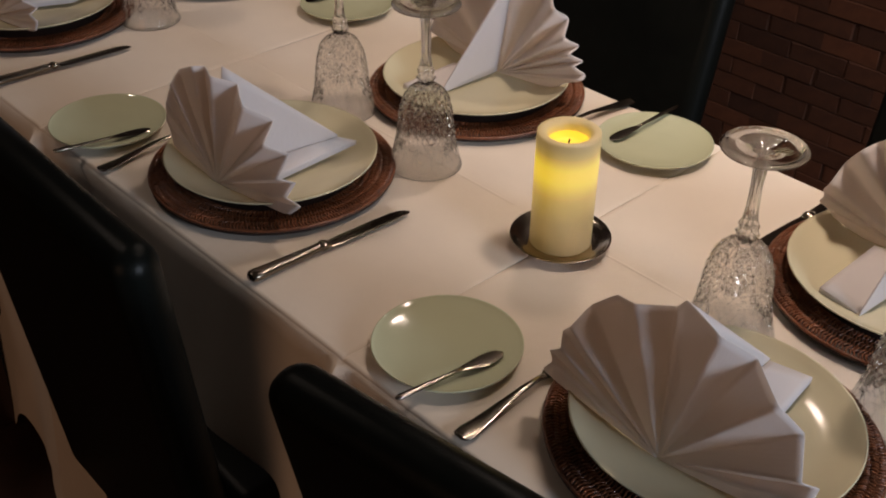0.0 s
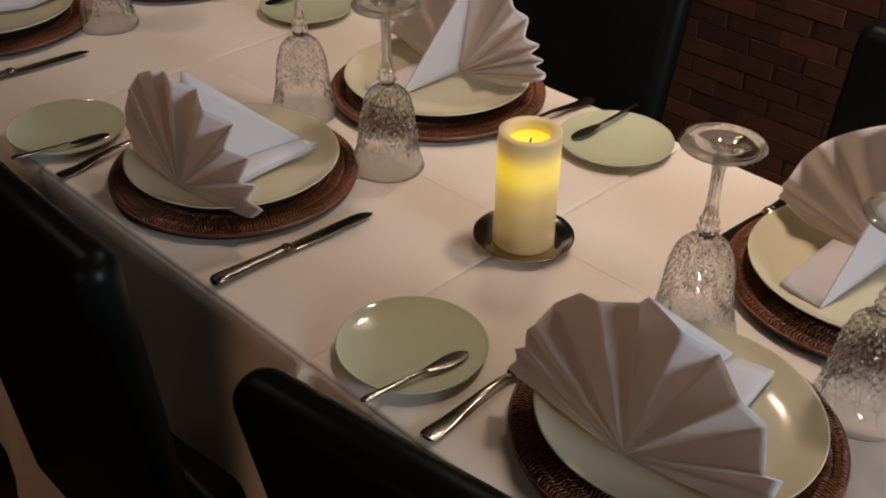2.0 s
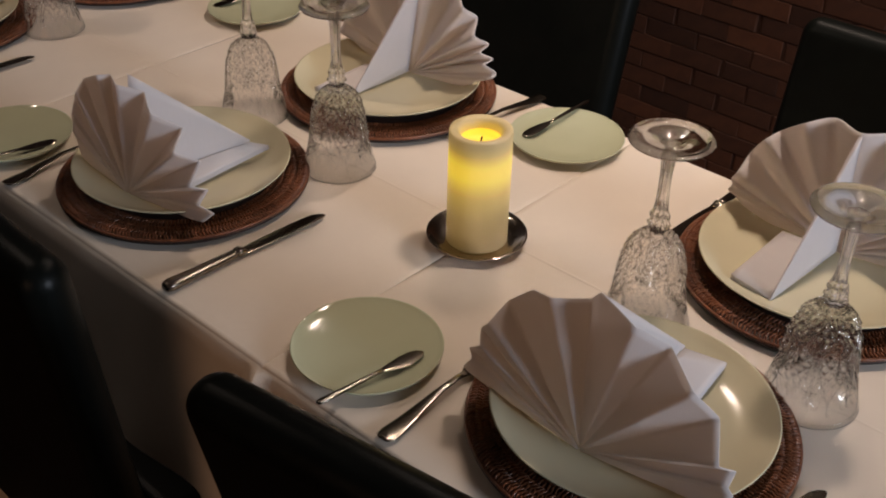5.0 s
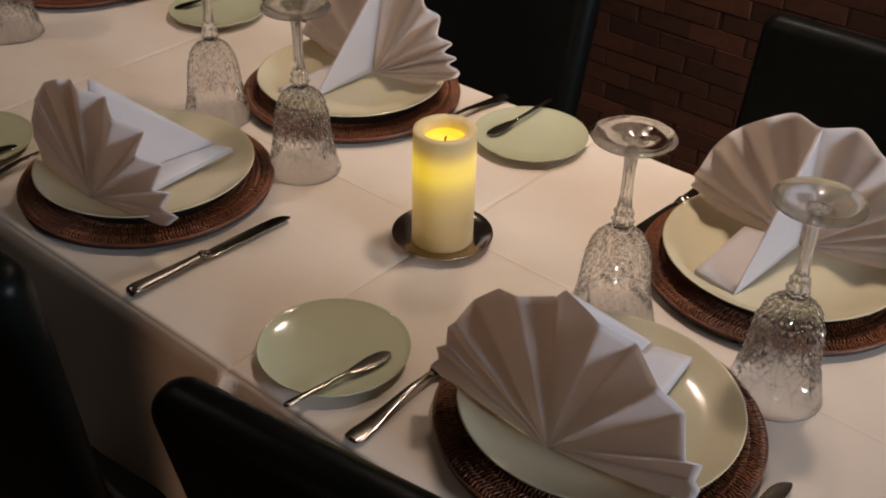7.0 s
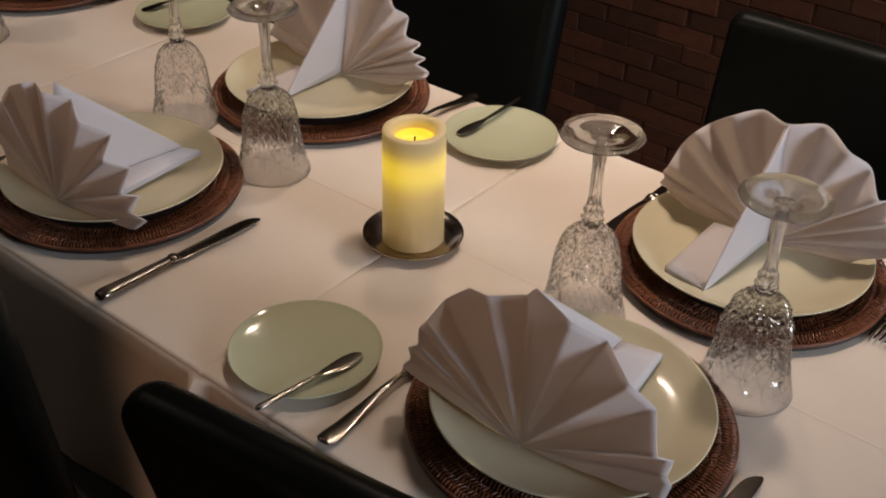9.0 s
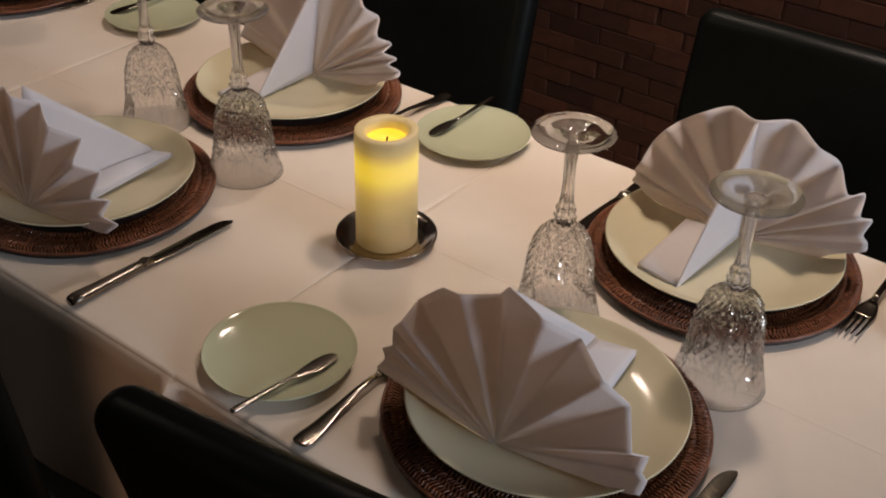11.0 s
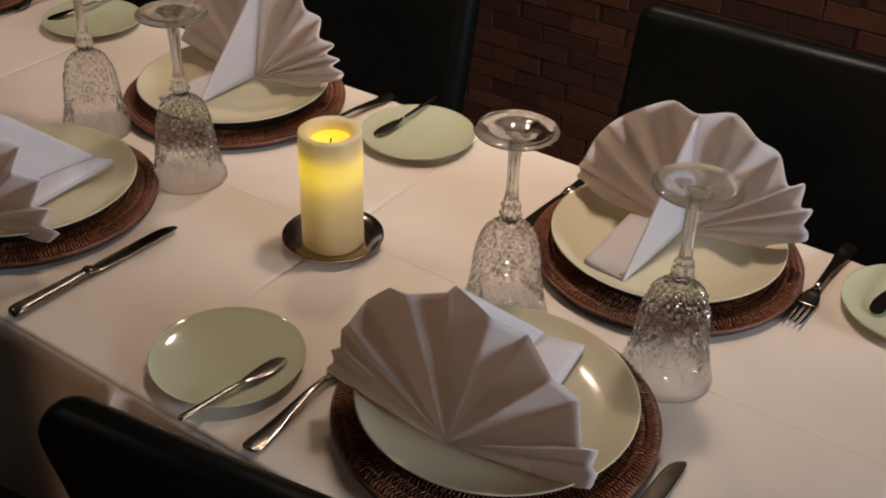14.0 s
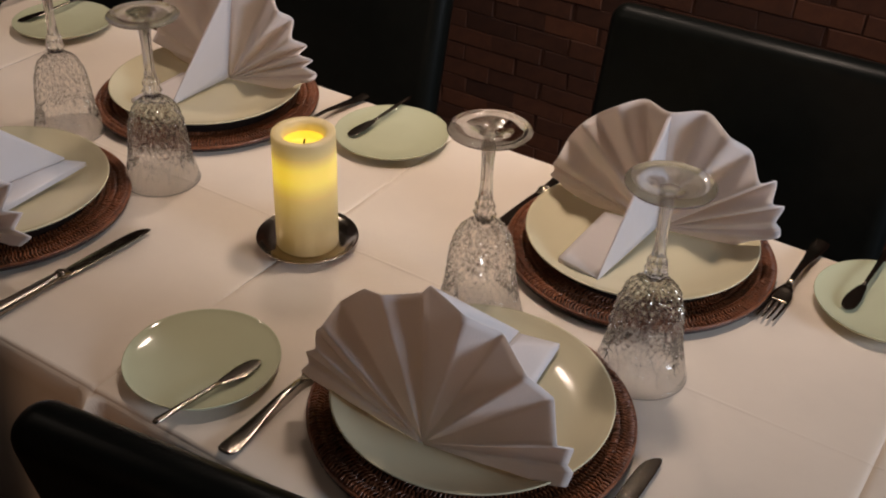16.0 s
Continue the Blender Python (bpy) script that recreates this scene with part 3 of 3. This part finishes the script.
PLATE_TOP = CLOTH_TOP + 0.0166 + 0.0048
FAN_A = [(1, 0.110, -0.010), (5, 0.140, 0.002), (10, 0.156, -0.004), (15, 0.145, 0.006), (20, 0.144, -0.013), (25, 0.142, 0.009), (34, 0.151, -0.013), (42, 0.149, 0.013), (51, 0.150, -0.013), (62, 0.152, 0.013), (77, 0.148, -0.011),
         (86, 0.154, 0.013), (98, 0.153, -0.006), (100, 0.156, 0.010), (123, 0.151, -0.013), (125, 0.138, 0.006), (136, 0.141, -0.007), (138, 0.124, 0.005), (149, 0.124, -0.004), (152, 0.113, 0.002), (166, 0.110, -0.010), (178, 0.100, -0.014)]
FAN_B = [(1, 0.110, -0.010), (5, 0.145, 0.001), (12, 0.152, -0.004), (17, 0.151, 0.005), (20, 0.153, -0.009), (26, 0.149, 0.009), (39, 0.152, -0.013), (52, 0.163, 0.013), (66, 0.157, -0.013), (77, 0.170, 0.013), (91, 0.175, -0.002), (96, 0.158, -0.012),
         (106, 0.163, 0.013), (115, 0.164, 0.001), (132, 0.154, -0.013), (139, 0.146, 0.008), (149, 0.147, -0.008), (151, 0.135, 0.005), (160, 0.144, -0.005), (162, 0.135, 0.003), (169, 0.141, -0.002), (177, 0.110, -0.012)]
FAN_C = [(180, 0.100, 0.010), (171, 0.120, 0.006), (166, 0.160, -0.005), (164, 0.160, 0.006), (158, 0.157, -0.008), (157, 0.159, 0.010), (151, 0.158, -0.012), (149, 0.157, 0.013), (142, 0.160, -0.013), (134, 0.161, 0.013), (128, 0.174, -0.013), (117, 0.167, 0.013),
         (108, 0.172, -0.006), (99, 0.177, -0.013), (76, 0.168, 0.010), (58, 0.160, -0.010), (38, 0.156, 0.010), (26, 0.150, -0.008), (18, 0.146, 0.005), (11, 0.146, -0.002), (8, 0.138, 0.012), (0, 0.115, 0.010)]
FAN_D = [(180, 0.095, 0.010), (173, 0.110, 0.006), (166, 0.149, -0.005), (164, 0.151, 0.008), (157, 0.152, -0.008), (154, 0.159, 0.010), (148, 0.156, -0.011), (142, 0.162, 0.013), (137, 0.155, -0.013), (126, 0.158, 0.013), (115, 0.168, -0.013), (102, 0.167, 0.013),
         (89, 0.164, -0.013), (76, 0.166, 0.010), (66, 0.167, -0.008), (52, 0.159, 0.009), (47, 0.160, -0.009), (33, 0.155, 0.010), (25, 0.149, -0.008), (17, 0.152, 0.005), (16, 0.146, -0.003), (12, 0.148, 0.001), (8, 0.138, 0.012), (0, 0.115, 0.010)]
on(napkin(FAN_A, 4, 1, 0.15, (88, 0.161), (0.055, 0.163, 0.028), (0.058, 0.055, 0.005), (0.066, 0.188, 0.008)), -0.3688, -0.2659, PLATE_TOP, 5)
on(napkin(FAN_B, 4, 2, 0.15, (91, 0.169), (0.019, 0.170, 0.030), (0.060, 0.120, 0.006), (0.059, 0.190, 0.010)), 0.3272, -0.2394, PLATE_TOP, 5)
on(napkin(FAN_C, 0, 3, 0.85, (99, 0.178), (0.014, 0.120, 0.004), (0.050, 0.050, 0.012), (0.062, 0.150, 0.007)), -0.3615, 0.2457, PLATE_TOP, 185)
on(napkin(FAN_D, 0, 4, 0.85, (89, 0.166), (0.021, 0.148, 0.004), (0.059, 0.031, 0.016), (0.072, 0.142, 0.008)), 0.3487, 0.2469, PLATE_TOP, 185)
on(napkin(FAN_B, 4, 5, 0.15, (91, 0.169), (0.019, 0.170, 0.030), (0.060, 0.120, 0.006), (0.059, 0.190, 0.010)), -1.085, -0.245, PLATE_TOP, 5)
on(napkin(FAN_D, 0, 6, 0.85, (89, 0.166), (0.021, 0.148, 0.004), (0.059, 0.031, 0.016), (0.072, 0.142, 0.008)), -1.07, 0.252, PLATE_TOP, 182)


# ---- candle ----
saucer_prof = [(0, 0.0025), (0.043, 0.0025), (0.050, 0.0040), (0.057, 0.0085), (0.0612, 0.0118), (0.0627, 0.0120), (0.0630, 0.0108), (0.058, 0.0068), (0.051, 0.0020), (0.044, 0.0), (0, 0.0)]
saucer = tagged(part("candle_saucer", lathe(saucer_prof, 80), PEWTER), "small tarnished silver saucer under a candle", "saucer")
saucer.location = (-0.001, -0.010, CLOTH_TOP)
candle = thing("pillar_candle", "ivory electric pillar candle glowing yellow on a silver saucer", "candle")
candle_prof = [(0, 0.0), (0.0365, 0.0), (0.0382, 0.0015), (0.0382, 0.1495), (0.0378, 0.1520), (0.0362, 0.1531), (0.0300, 0.1528), (0.0272, 0.1512), (0.0256, 0.1470), (0.0247, 0.1400)]
wobble = lambda a, z: 0.0005 * math.sin(2 * a + 30 * z) if z > 0.01 else 0.0
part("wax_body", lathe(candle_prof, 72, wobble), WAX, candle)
well = part("well", lathe([(0.0248, 0.1402), (0.0232, 0.1330), (0.018, 0.1305), (0, 0.1300)], 48), POOL, candle, "glowing yellow hollow")
part("wick", tube([(0, 0, 0.130), (0.0003, 0, 0.137), (0.001, 0.0006, 0.1425)], 0.0011, 8), WICK, well, "short black wick")
candle.location = (-0.001, -0.010, CLOTH_TOP + 0.0027)


# ---- bricks ----
def brick_mesh(seed):
    rnd = random.Random(seed)
    bm = bmesh.new()
    bmesh.ops.create_cube(bm, size=1, matrix=Matrix.Diagonal((0.1465, 0.02, 0.0445, 1)))
    bmesh.ops.bevel(bm, geom=[e for e in bm.edges if all(v.co.y < 0 for v in e.verts)], offset=0.0018, segments=1, affect="EDGES")
    for v in bm.verts:
        v.co += Vector((rnd.uniform(-1, 1) * 0.0022, rnd.uniform(-1, 1) * 0.0012, rnd.uniform(-1, 1) * 0.0014))
    finish(bm, False)
    me = bpy.data.meshes.new("brick")
    bm.to_mesh(me)
    bm.free()
    me.materials.append(BRICK)
    return me


BRICKS = [brick_mesh(s) for s in range(8)]
rnd = random.Random(11)
rest_v, rest_f = [], []
for row in range(30):
    z = 0.024 + row * 0.0468
    for col in range(-16, 15):
        x = (col + 0.5 * (row % 2)) * 0.150 + rnd.uniform(-0.006, 0.006)
        me = BRICKS[rnd.randrange(8)]
        y = WALL_Y + 0.010 + rnd.uniform(-0.0012, 0.0012)
        if -1.30 < x < 0.30 and row < 22:
            ob = new("brick", me)
            ob.location = (x, y, z)
            ob.parent = wall_north
        else:
            b = len(rest_v)
            rest_v += [v.co + Vector((x, y, z)) for v in me.vertices]
            rest_f += [tuple(b + i for i in p.vertices) for p in me.polygons]
me = bpy.data.meshes.new("outer_bricks")
me.from_pydata(rest_v, [], rest_f)
me.materials.append(BRICK)
ob = new("outer_bricks", me)
ob.parent = wall_north
tagged(ob, "further dim red bricks", kind="stuff")
